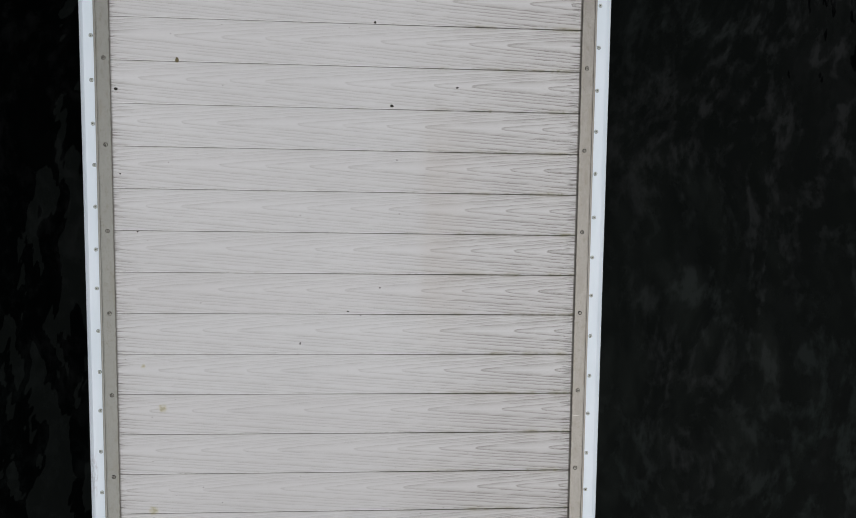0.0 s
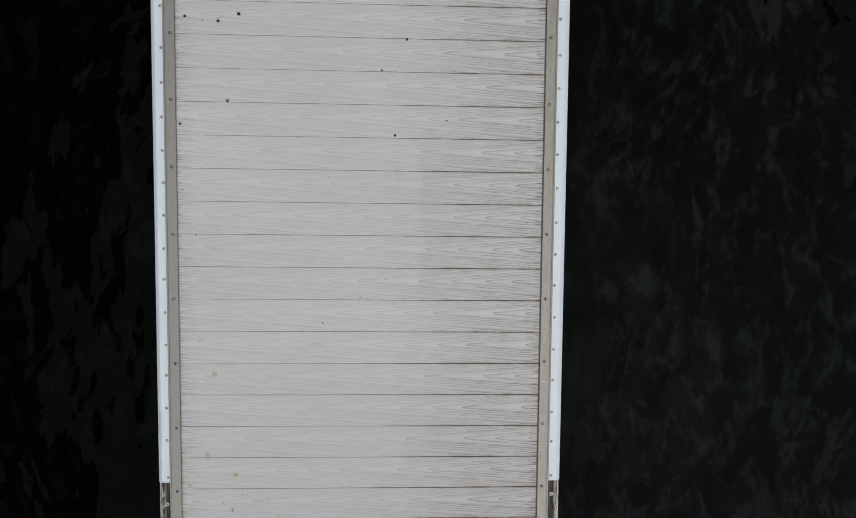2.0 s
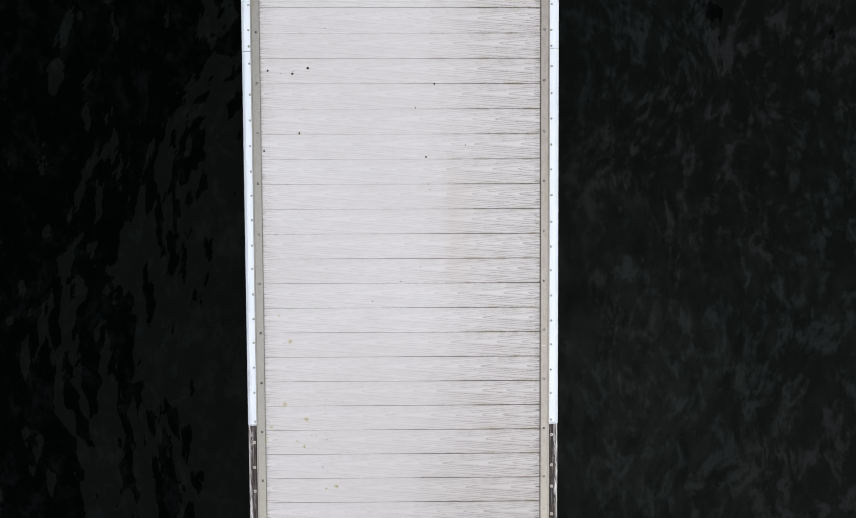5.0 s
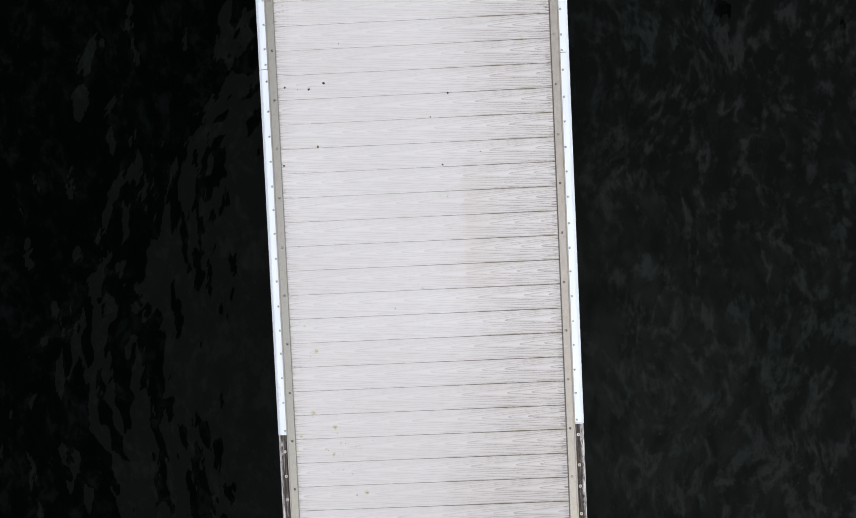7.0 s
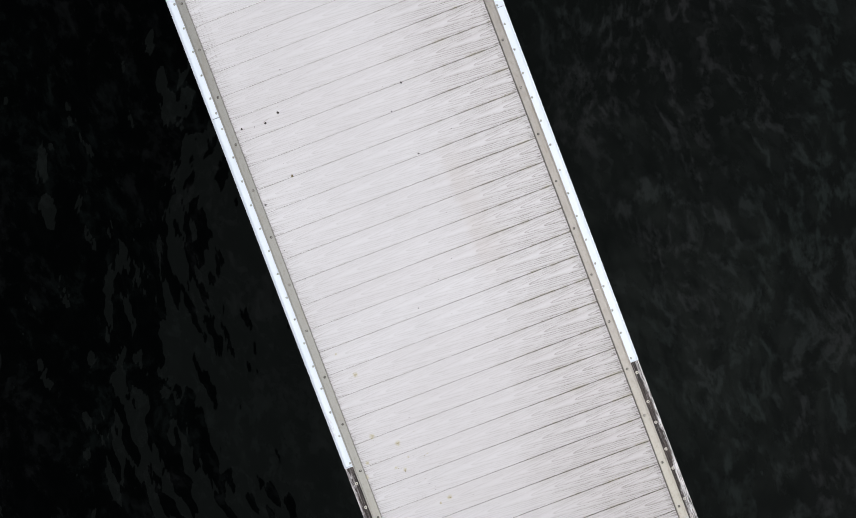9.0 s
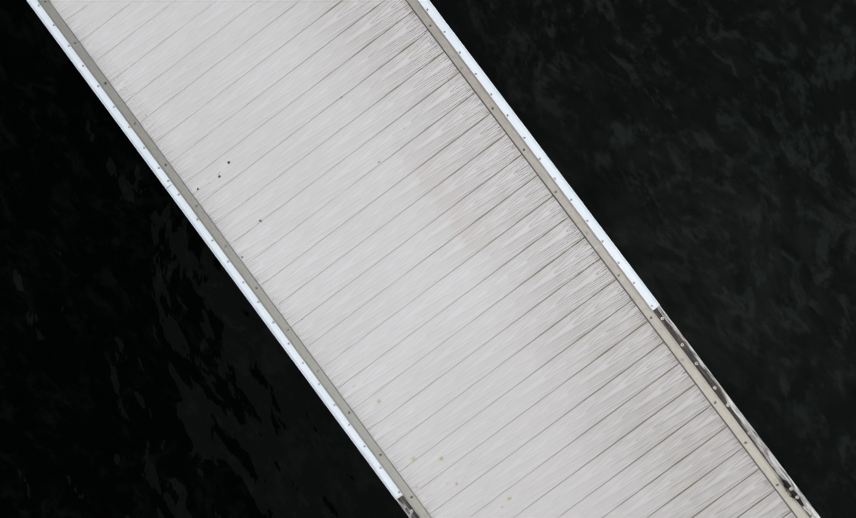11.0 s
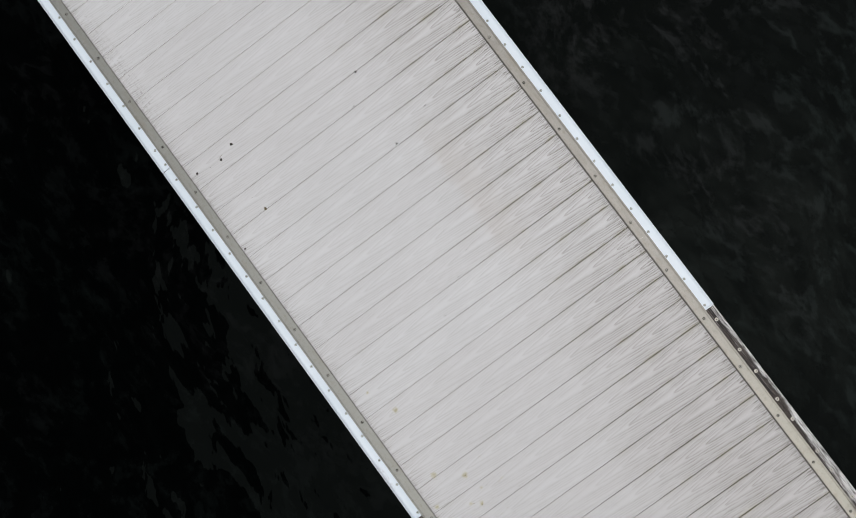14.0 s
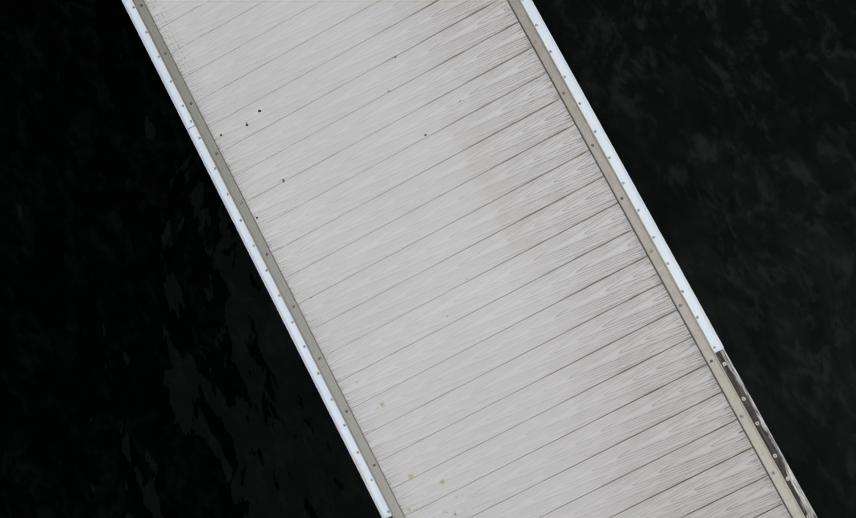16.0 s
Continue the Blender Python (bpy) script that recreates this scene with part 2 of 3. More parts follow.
        rows = m.math("MAXIMUM", rows, m.ramp(gap, wide, wide * 0.3, 0.0, force))
    dashes = m.ramp(m.noise(at, 1.0, (22, 150, 1), 3.0, 0.7), 0.50, 0.60)
    rows = m.math("MULTIPLY", m.math("MULTIPLY", rows, dashes), m.math("MULTIPLY", m.ramp(wy, 1.20, 1.45), m.ramp(wy, 2.25, 1.9)))
    color = m.mix(m.math("MULTIPLY", rows, 0.5), color, (0.15, 0.135, 0.125))

    # Yellow blots.
    ragged = m.noise(at, 90.0, (1, 1, 1), 3.0)
    for sx, sy, r in STAINS:
        away = m.add("ShaderNodeVectorMath", at, (sx, sy, 0.0), operation="DISTANCE").outputs["Value"]
        spot = m.ramp(m.math("ADD", away, m.math("MULTIPLY", m.math("SUBTRACT", ragged, 0.5), r * 1.6)), r * 1.08, r * 0.40)
        color = m.mix(m.math("MULTIPLY", spot, 0.46), color, (0.43, 0.39, 0.18))
        core = m.ramp(m.math("ADD", away, m.math("MULTIPLY", m.math("SUBTRACT", ragged, 0.5), r * 2.2)), r * 0.5, r * 0.2)
        color = m.mix(m.math("MULTIPLY", core, 0.32), color, (0.19, 0.16, 0.05))

    height = m.math("SUBTRACT", m.math("MULTIPLY", fine, 0.12), line)
    m.bump(height, 0.0006, 0.7)
    return m.finish(color, m.ramp(mottle, 0.3, 0.7, 0.5, 0.62))


def strip_material():
    m = Nodes("oxidised_aluminium")
    own, at = m.places()
    brush = m.noise(at, 1.0, (260, 6, 1), 3.0)
    cloud = m.noise(at, 1.0, (26, 11, 1), 5.0, 0.65)
    speck = m.noise(at, 240.0, (1, 1, 1), 2.0)
    color = m.mix(m.ramp(cloud, 0.3, 0.7), (0.270, 0.256, 0.236), (0.358, 0.343, 0.318))
    color = m.mix(m.math("MULTIPLY", brush, 0.25), color, (0.20, 0.195, 0.17))
    color = m.mix(m.ramp(m.split(at)[0], 0.5, -0.5, 0.0, 0.65), color, (0.300, 0.312, 0.292))   # greyer on the -x strip: the sky it reflects is painted in
    color = m.mix(m.ramp(m.split(at)[1], -0.8, -2.2, 0.0, 0.7), color, (0.40, 0.39, 0.335))
    color = m.mix(m.ramp(speck, 0.50, 0.68, 0.0, 0.32), color, (0.19, 0.175, 0.14))
    grime = m.noise(at, 1.0, (60, 38, 1), 5.0, 0.75)
    color = m.mix(m.ramp(grime, 0.50, 0.68, 0.0, 0.34), color, (0.17, 0.15, 0.105))
    rust = m.noise(at, 1.0, (14, 3, 1), 4.0, 0.65)
    color = m.mix(m.ramp(rust, 0.52, 0.70, 0.0, 0.35), color, (0.24, 0.212, 0.165))
    brim = m.noise(at, 1.0, (1, 45, 1), 4.0, 0.7)
    inner = m.math("ADD", m.math("ABSOLUTE", m.split(at)[0]), m.math("MULTIPLY", m.math("SUBTRACT", brim, 0.5), 0.012))
    color = m.mix(m.ramp(inner, 0.8545, 0.8515, 0.0, 0.55), color, (0.10, 0.09, 0.07))
    m.bump(m.math("ADD", brush, grime), 0.0002, 0.4)
    return m.finish(color, m.ramp(cloud, 0.3, 0.7, 0.38, 0.52), 0.35)


def trim_material():
    m = Nodes("white_vinyl")
    own, at = m.places()
    cloud = m.noise(at, 1.0, (12, 3, 1), 4.0)
    scuff = m.noise(at, 1.0, (130, 22, 1), 3.0, 0.7)
    color = m.mix(m.ramp(cloud, 0.3, 0.7), (0.655, 0.735, 0.805), (0.715, 0.785, 0.855))
    color = m.mix(m.ramp(scuff, 0.68, 0.80, 0.0, 0.35), color, (0.48, 0.45, 0.42))
    # A boat has rubbed one stretch grey.
    wx, wy, _ = m.split(at)
    rubbed = m.math("MULTIPLY", m.math("MULTIPLY", m.ramp(wy, -1.02, -0.94), m.ramp(wy, -0.80, -0.88)), m.ramp(wx, -0.926, -0.934))
    rubbed = m.math("MULTIPLY", rubbed, m.ramp(m.noise(at, 1.0, (90, 30, 1), 4.0, 0.7), 0.42, 0.62))
    color = m.mix(m.math("MULTIPLY", rubbed, 0.55), color, (0.44, 0.43, 0.46))
    m.bump(cloud, 0.0006, 0.3)
    return m.finish(color, m.ramp(cloud, 0.3, 0.7, 0.28, 0.4))


def timber_material():
    m = Nodes("weathered_timber")
    own, at = m.places()
    grain = m.noise(at, 1.0, (190, 5, 60), 5.0, 0.75)
    flakes = m.noise(at, 1.0, (85, 26, 40), 5.0, 0.75)
    lichen = m.noise(at, 1.0, (230, 170, 100), 3.0, 0.7)
    stain = m.noise(at, 1.0, (16, 3.6, 4), 4.0, 0.65)
    color = m.mix(m.ramp(grain, 0.40, 0.64), (0.010, 0.007, 0.006), (0.085, 0.066, 0.058))
    color = m.mix(m.ramp(lichen, 0.55, 0.66, 0.0, 0.6), color, (0.19, 0.18, 0.145))
    color = m.mix(m.ramp(stain, 0.44, 0.60, 0.0, 0.8), color, (0.013, 0.011, 0.010))
    # The outer arris is rubbed bare and silvery, more so towards the far end.
    out = m.math("ABSOLUTE", m.split(at)[0])
    worn = m.math("ADD", out, m.math("MULTIPLY", m.math("SUBTRACT", flakes, 0.5), 0.050))
    worn = m.math("ADD", worn, m.math("MULTIPLY", m.math("SUBTRACT", stain, 0.5), 0.045))
    worn = m.math("ADD", worn, m.ramp(m.split(at)[1], -1.5, -2.3, 0.003, 0.030))
    silver = m.noise(at, 1.0, (140, 11, 60), 4.0, 0.7)
    pale = m.mix(m.ramp(silver, 0.38, 0.56), (0.10, 0.09, 0.085), (0.74, 0.735, 0.735))
    pale = m.mix(m.ramp(lichen, 0.58, 0.70, 0.0, 0.5), pale, (0.12, 0.115, 0.09))
    color = m.mix(m.ramp(worn, 0.943, 0.953, 0.0, 0.95), color, pale)
    ridge = m.noise(at, 1.0, (150, 2.6, 60), 3.0, 0.6)
    streak = m.math("MULTIPLY", m.ramp(ridge, 0.52, 0.62), m.ramp(flakes, 0.36, 0.52, 0.25, 1.0))
    color = m.mix(m.math("MULTIPLY", streak, m.ramp(m.split(at)[0], 0.5, -0.5, 0.50, 0.75)), color, (0.34, 0.315, 0.315))
    # Long drying cracks.
    crack = m.noise(at, 1.0, (95, 2.2, 30), 2.0, 0.5)
    crack = m.ramp(m.math("ABSOLUTE", m.math("SUBTRACT", crack, 0.47)), 0.018, 0.006)
    color = m.mix(m.math("MULTIPLY", crack, 0.85), color, (0.006, 0.005, 0.004))
    m.bump(m.math("SUBTRACT", m.math("ADD", grain, m.math("MULTIPLY", lichen, 0.5)), crack), 0.003, 0.8)
    return m.finish(color, 0.8)


def water_material():
    m = Nodes("dark_lake_water")
    own, at = m.places()
    wx, wy, _ = m.split(at)
    bend = m.noise(at, 1.0, (0.8, 0.7, 1), 2.0)
    turn = m.noise(m.add("ShaderNodeVectorMath", at, (7.3, 2.1, 0.0), operation="ADD").outputs[0], 1.0, (0.7, 0.8, 1), 2.0)
    shift = m.add("ShaderNodeCombineXYZ", m.math("MULTIPLY", bend, 0.5), m.math("MULTIPLY", turn, 0.5), 0.0).outputs[0]
    warp = m.add("ShaderNodeVectorMath", at, shift, operation="ADD").outputs[0]
    # Sky reflection on the ripples, painted into the water colour as soft patches.
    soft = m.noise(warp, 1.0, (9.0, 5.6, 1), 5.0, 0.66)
    sheen = m.ramp(soft, 0.42, 0.66)
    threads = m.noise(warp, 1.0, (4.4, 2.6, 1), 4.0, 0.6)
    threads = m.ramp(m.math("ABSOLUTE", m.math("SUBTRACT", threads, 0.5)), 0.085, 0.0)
    sheen = m.math("MULTIPLY", sheen, m.math("ADD", m.math("MULTIPLY", threads, 1.15), 0.20))
    sheen = m.math("MULTIPLY", sheen, m.ramp(wx, -1.6, 0.9, 0.22, 1.0))   # painted brighter on the +x side, where more sky is reflected
    # The painted reflection is dimmer close to the dock's +x side.
    sheen = m.math("MULTIPLY", sheen, m.ramp(m.math("ABSOLUTE", m.math("SUBTRACT", wx, 0.3)), 0.65, 1.4, 0.4, 1.0))
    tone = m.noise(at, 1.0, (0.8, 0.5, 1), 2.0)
    sheen_color = m.mix(m.ramp(tone, 0.40, 0.60), (0.0062, 0.0084, 0.0080), (0.0086, 0.0090, 0.0094))
    color = m.mix(sheen, (0.0001, 0.0002, 0.0002), sheen_color)
    # Low swell with short wavelets on it.
    swell = m.noise(at, 1.0, (1.9, 1.3, 1), 2.0, 0.4)
    wavelet = m.noise(warp, 1.0, (6.0, 3.4, 1), 1.5, 0.4)
    slant = m.add("ShaderNodeMapping", warp)
    slant.inputs["Rotation"].default_value = (0, 0, radians(28))
    chop = m.noise(slant.outputs[0], 1.0, (12.0, 6.5, 1), 2.0, 0.45)
    height = m.math("ADD", swell, m.math("ADD", m.math("MULTIPLY", wavelet, 0.22), m.math("MULTIPLY", chop, 0.036)))
    m.bump(height, 0.068, 1.0)
    m.shader.inputs["IOR"].default_value = 1.333
    m.shader.inputs["Specular IOR Level"].default_value = 0.053
    m.shader.inputs["Specular Tint"].default_value = (0.82, 1.0, 0.95, 1)
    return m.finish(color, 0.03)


def plain(name, color, rough, metal=0.0, scale=60.0, depth=0.12):
    m = Nodes(name)
    own, at = m.places()
    grain = m.noise(at, scale, (1, 1, 1), 4.0)
    dark = tuple(c * (1 - 2.5 * depth) for c in color)
    m.bump(grain, 0.0006, 0.4)
    return m.finish(m.mix(m.ramp(grain, 0.3, 0.7), dark, color), m.ramp(grain, 0.3, 0.7, rough - 0.06, rough + 0.06), metal)


PLANK, STRIP, TRIM, TIMBER, WATER = plank_material(), strip_material(), trim_material(), timber_material(), water_material()
STEEL = plain("stainless_steel", (0.36, 0.35, 0.32), 0.28, 0.9)
TARNISH = plain("tarnished_steel", (0.095, 0.088, 0.075), 0.6, 0.3)
SOCKET = plain("dark_recess", (0.03, 0.028, 0.024), 0.8)
ZINC = plain("dull_zinc", (0.46, 0.50, 0.47), 0.5, 0.35)
WASHER = plain("pale_washer", (0.62, 0.60, 0.54), 0.5, 0.2)
BLACK = plain("black_nylon", (0.006, 0.006, 0.006), 0.85)
CRUMB = plain("dark_crumb", (0.035, 0.032, 0.026), 0.9, 0.0, 300.0)
POLLEN = plain("olive_pollen", (0.27, 0.235, 0.12), 0.9, 0.0, 300.0)
OLIVE = plain("olive_crumb", (0.16, 0.135, 0.07), 0.9, 0.0, 300.0)
HUSK = plain("brown_husk", (0.045, 0.028, 0.018), 0.9, 0.0, 300.0)
PALE = plain("bright_scratch", (0.75, 0.74, 0.70), 0.4, 0.5)


# ---------------------------------------------------------------- building helpers
def mesh_of(name, bm, *materials):
    data = bpy.data.meshes.new(name)
    bm.to_mesh(data)
    bm.free()
    for material in materials:
        data.materials.append(material)
    return data


def part(name, data, parent, where=None, label=""):
    """One mesh object under a thing or a part, at a pose relative to it."""
    ob = new(name, data)
    ob.parent = parent
    if where is not None:
        ob.matrix_basis = where
    return tagged(ob, label)


def extruded(profile, y0, y1, smooth=False, joins=()):
    """A bmesh: the closed outline (x, z) drawn out from y0 to y1, with further rings at joins."""
    bm = bmesh.new()
    rings = []
    for y in (y0, *joins, y1):
        rings.append([bm.verts.new((x, y, z)) for x, z in profile])
    n = len(profile)
    for a, b in zip(rings, rings[1:]):
        for i in range(n):
            face = bm.faces.new((a[i], a[(i + 1) % n], b[(i + 1) % n], b[i]))
            face.smooth = smooth
    bm.faces.new(rings[0])
    bm.faces.new(rings[-1])
    bmesh.ops.recalc_face_normals(bm, faces=bm.faces)
    return bm


def screw_mesh(name, head, seat, radius, rim, rise=0.0022, recess=0.5):
    """A round-headed screw in a wider seat: seat ring, domed head and a sunk drive."""
    bm = bmesh.new()
    n = 12

    def ring(r, z):
        return [bm.verts.new((r * math.cos(2 * math.pi * i / n), r * math.sin(2 * math.pi * i / n), z)) for i in range(n)]

    rings = [ring(radius, -0.002), ring(radius, 0.0006), ring(rim, 0.0008), ring(rim, rise * 0.6), ring(rim * 0.75, rise),
             ring(rim * recess, rise), ring(rim * recess * 0.6, rise * 0.2)]
    slots = [1, 1, 0, 0, 0, 1]
    for a, b, slot in zip(rings, rings[1:], slots):
        for i in range(n):
            face = bm.faces.new((a[i], a[(i + 1) % n], b[(i + 1) % n], b[i]))
            face.material_index, face.smooth = slot, True
    bm.faces.new(rings[-1]).material_index = 1
    bmesh.ops.recalc_face_normals(bm, faces=bm.faces)
    return mesh_of(name, bm, head, seat)


def washer_mesh(name, material, inner, outer):
    """A thin flat ring under a screw's head."""
    bm = bmesh.new()
    n = 14
    rings = [[bm.verts.new((q * math.cos(2 * math.pi * i / n), q * math.sin(2 * math.pi * i / n), z)) for i in range(n)]
             for q, z in ((inner, -0.0006), (outer, -0.0006), (outer, 0.0008), (outer - 0.0006, 0.0014), (inner, 0.0014))]
    for a, c in zip(rings, rings[1:] + rings[:1]):
        for i in range(n):
            bm.faces.new((a[i], a[(i + 1) % n], c[(i + 1) % n], c[i]))
    bmesh.ops.recalc_face_normals(bm, faces=bm.faces)
    return mesh_of(name, bm, material)


def lump_mesh(name, material, rx, ry, h, seed):
    """A small irregular crumb that lies flat."""
    rng = random.Random(seed)
    bm = bmesh.new()
    n = 9
    low, mid = [], []
    for i in range(n):
        a, k = 2 * math.pi * i / n, rng.uniform(0.72, 1.2)
        low.append(bm.verts.new((rx * k * math.cos(a), ry * k * math.sin(a), 0)))
        mid.append(bm.verts.new((rx * k * 0.7 * math.cos(a), ry * k * 0.7 * math.sin(a), h * rng.uniform(0.6, 1.0))))
    top = bm.verts.new((0, 0, h))
    for i in range(n):
        j = (i + 1) % n
        bm.faces.new((low[i], low[j], mid[j], mid[i]))
        bm.faces.new((mid[i], mid[j], top))
    bm.faces.new(low[::-1])
    bmesh.ops.recalc_face_normals(bm, faces=bm.faces)
    return mesh_of(name, bm, material)


# ---------------------------------------------------------------- sizes
PITCH, FIRST = 0.1516, 1.212       # plank pitch, and the y of the joint numbered 0
K0, K1 = -20, 37                   # planks from K0 to K1
Y_TOP, Y_END = FIRST - K0 * PITCH, FIRST - K1 * PITCH
WATER_Z = -0.55
STEP = 0.3048                      # between the strip's screws

# ---------------------------------------------------------------- water: one sheet to the horizon
bm = bmesh.new()
bmesh.ops.create_grid(bm, x_segments=8, y_segments=8, size=2000)
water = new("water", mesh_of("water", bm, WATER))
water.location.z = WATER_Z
tagged(water, "dark green-black lake water with soft ripples", "water", kind="structure")

# ---------------------------------------------------------------- edge strips
SMALL = screw_mesh("strip_screw", STEEL, TARNISH, 0.0080, 0.0060, 0.0026, 0.40)
TRIM_SCREW = screw_mesh("trim_screw", ZINC, SOCKET, 0.0072, 0.0066, 0.0016, 0.3)
WOOD_SCREW = screw_mesh("wood_screw", WASHER, SOCKET, 0.0056, 0.0052, 0.0024, 0.55)
WASHER_RING = washer_mesh("washer", WASHER, 0.0057, 0.0098)

STRIP_OUTLINE = [(0.8505, 0.0006), (0.8505, 0.0038), (0.8515, 0.0048), (0.893, 0.0048), (0.8945, 0.0030), (0.8965, 0.0030),
                 (0.898, 0.0056), (0.9035, 0.0056), (0.9048, 0.0046), (0.9048, 0.0006)]
for side in (-1, 1):
    outline = [(side * x, z) for x, z in STRIP_OUTLINE]
    strip = new("edge_strip")
    part("plate", mesh_of("plate", extruded(outline[:6] + [(side * 0.8965, 0.0006)], Y_END, Y_TOP), STRIP), strip)
    part("lip", mesh_of("lip", extruded([(side * 0.8968, 0.0006), (side * 0.8968, 0.0030)] + outline[6:], Y_END, Y_TOP), STRIP), strip, label="raised outer lip")
    tagged(strip, "dull grey-beige aluminium strip screwed along the plank ends", "edge strip", "edge strips of the dock")
    n = 0
    y = STEP * 13 + (0.010 if side > 0 else 0.0)
    while y > Y_END + 0.05:
        if y < Y_TOP - 0.03:
            rng = random.Random(n * 7 + side)
            nudge = 0.018 if side > 0 and y < -2.0 else 0.0     # a second length of strip, drilled apart
            part("screw", SMALL, strip, pose(side * 0.8715 + rng.uniform(-0.001, 0.001), y + nudge + rng.uniform(-0.003, 0.003), 0.0044, 0, 0, rng.uniform(0, 90)))
        y -= STEP
        n += 1
    if side > 0:
        scratch = bmesh.new()
        bmesh.ops.create_cube(scratch, size=1, matrix=Matrix.Diagonal((0.022, 0.0012, 0.0004, 1)))
        part("scratch", mesh_of("scratch", scratch, PALE), strip, pose(0.869, -0.695, 0.0050), "short bright scratch")

# ---------------------------------------------------------------- timber rub rails and white bumper trim
DROP = -0.005                                        # rail and trim lie a little below the strip
CUT = {-1: (-1.181, 1.105), 1: (-1.185, 1.119)}     # lower end of the trim, and the butt joint further up
TIMBER_OUTLINE = [(0.9058, -0.150), (0.9058, -0.006), (0.9075, -0.004), (0.949, -0.004), (0.9565, -0.007), (0.9608, -0.014), (0.9610, -0.150)]
TRIM_OUTLINE = [(0.9058, -0.0035), (0.9058, 0.0030), (0.9070, 0.0042), (0.928, 0.0044),
                (0.9400, 0.0044), (0.9412, 0.0048), (0.9428, 0.0044), (0.9510, 0.0002), (0.9585, -0.0046), (0.9622, -0.0095),
                (0.9640, -0.020), (0.9646, -0.035), (0.9646, -0.120), (0.9612, -0.120), (0.9612, -0.018), (0.9560, -0.0080), (0.948, -0.0030)]
SCREWS = {-1: [0.690, 0.534, 0.381, 0.234, 0.085, -0.070, -0.212, -0.369, -0.521, -0.666, -0.821, -0.977, -1.157],
          1: [0.847, 0.695, 0.538, 0.387, 0.230, 0.066, -0.085, -0.231, -0.387, -0.542, -0.690, -0.846, -0.992, -1.160]}
FAR_SCREWS = {-1: [1.134, 1.230, 1.380, 1.532, 1.685, 1.842, 1.996, 2.145, 2.300], 1: [1.133, 1.228, 1.383]}
WOOD_SCREWS = {-1: [-1.290, -1.446, -1.596], 1: [-1.256, -1.447, -1.582, -1.757, -1.882, -2.083, -2.197, -2.363]}

for side in (-1, 1):
    low, joint = CUT[side]
    outline = [(side * x, z) for x, z in TIMBER_OUTLINE]
    rail = new("rub_rail")
    rail.location.z = DROP
    part("beam", mesh_of("beam", extruded(outline, Y_END, Y_TOP), TIMBER), rail)
    tagged(rail, "dark weathered timber rub rail with pale worn edge", "rub rail", "timber rails along the dock")
    spots = list(WOOD_SCREWS[side])
    while spots[-1] > Y_END + 0.25:
        spots.append(spots[-1] - (0.19 if len(spots) % 2 else 0.135))
    if side > 0:
        spots = [y for y in spots if not -2.64 < y < -2.38]
    for n, y in enumerate(spots):
        screw = part("screw", WOOD_SCREW, rail, pose(side * 0.9235, y, -0.0035, 0, 0, 37 * n))
        part("washer", WASHER_RING, screw)

    outline = [(side * x, z) for x, z in TRIM_OUTLINE]
    for y0, y1, near in ((low, joint - 0.0022, True), (joint + 0.0022, Y_TOP, False)):
        trim = new("bumper_trim")
        trim.location.z = DROP
        if near:                                        # a thin cap closes the cut end
            part("end_cap", mesh_of("end_cap", extruded(outline, y0, y0 + 0.006), TRIM), trim)
        part("cover", mesh_of("cover", extruded(outline, y0 + (0.0080 if near else 0.0), y1), TRIM), trim)
        tagged(trim, "glossy white vinyl bumper trim screwed over the timber rail", "bumper trim", "white trim along the dock")
        if near:
            spots = SCREWS[side] + ([0.845, 1.000, 1.030][:1] + [1.031] if side < 0 else [1.012])
        else:
            spots = list(FAR_SCREWS[side])
            while spots[-1] < y1 - 0.2:
                spots.append(spots[-1] + 0.153 + 0.004 * math.sin(5.0 * spots[-1]))
        for n, y in enumerate(spots):
            part("screw", TRIM_SCREW, trim, pose(side * 0.9160 + 0.0015 * math.sin(9 * y), y, 0.0040, 0, 0, 23 * n))

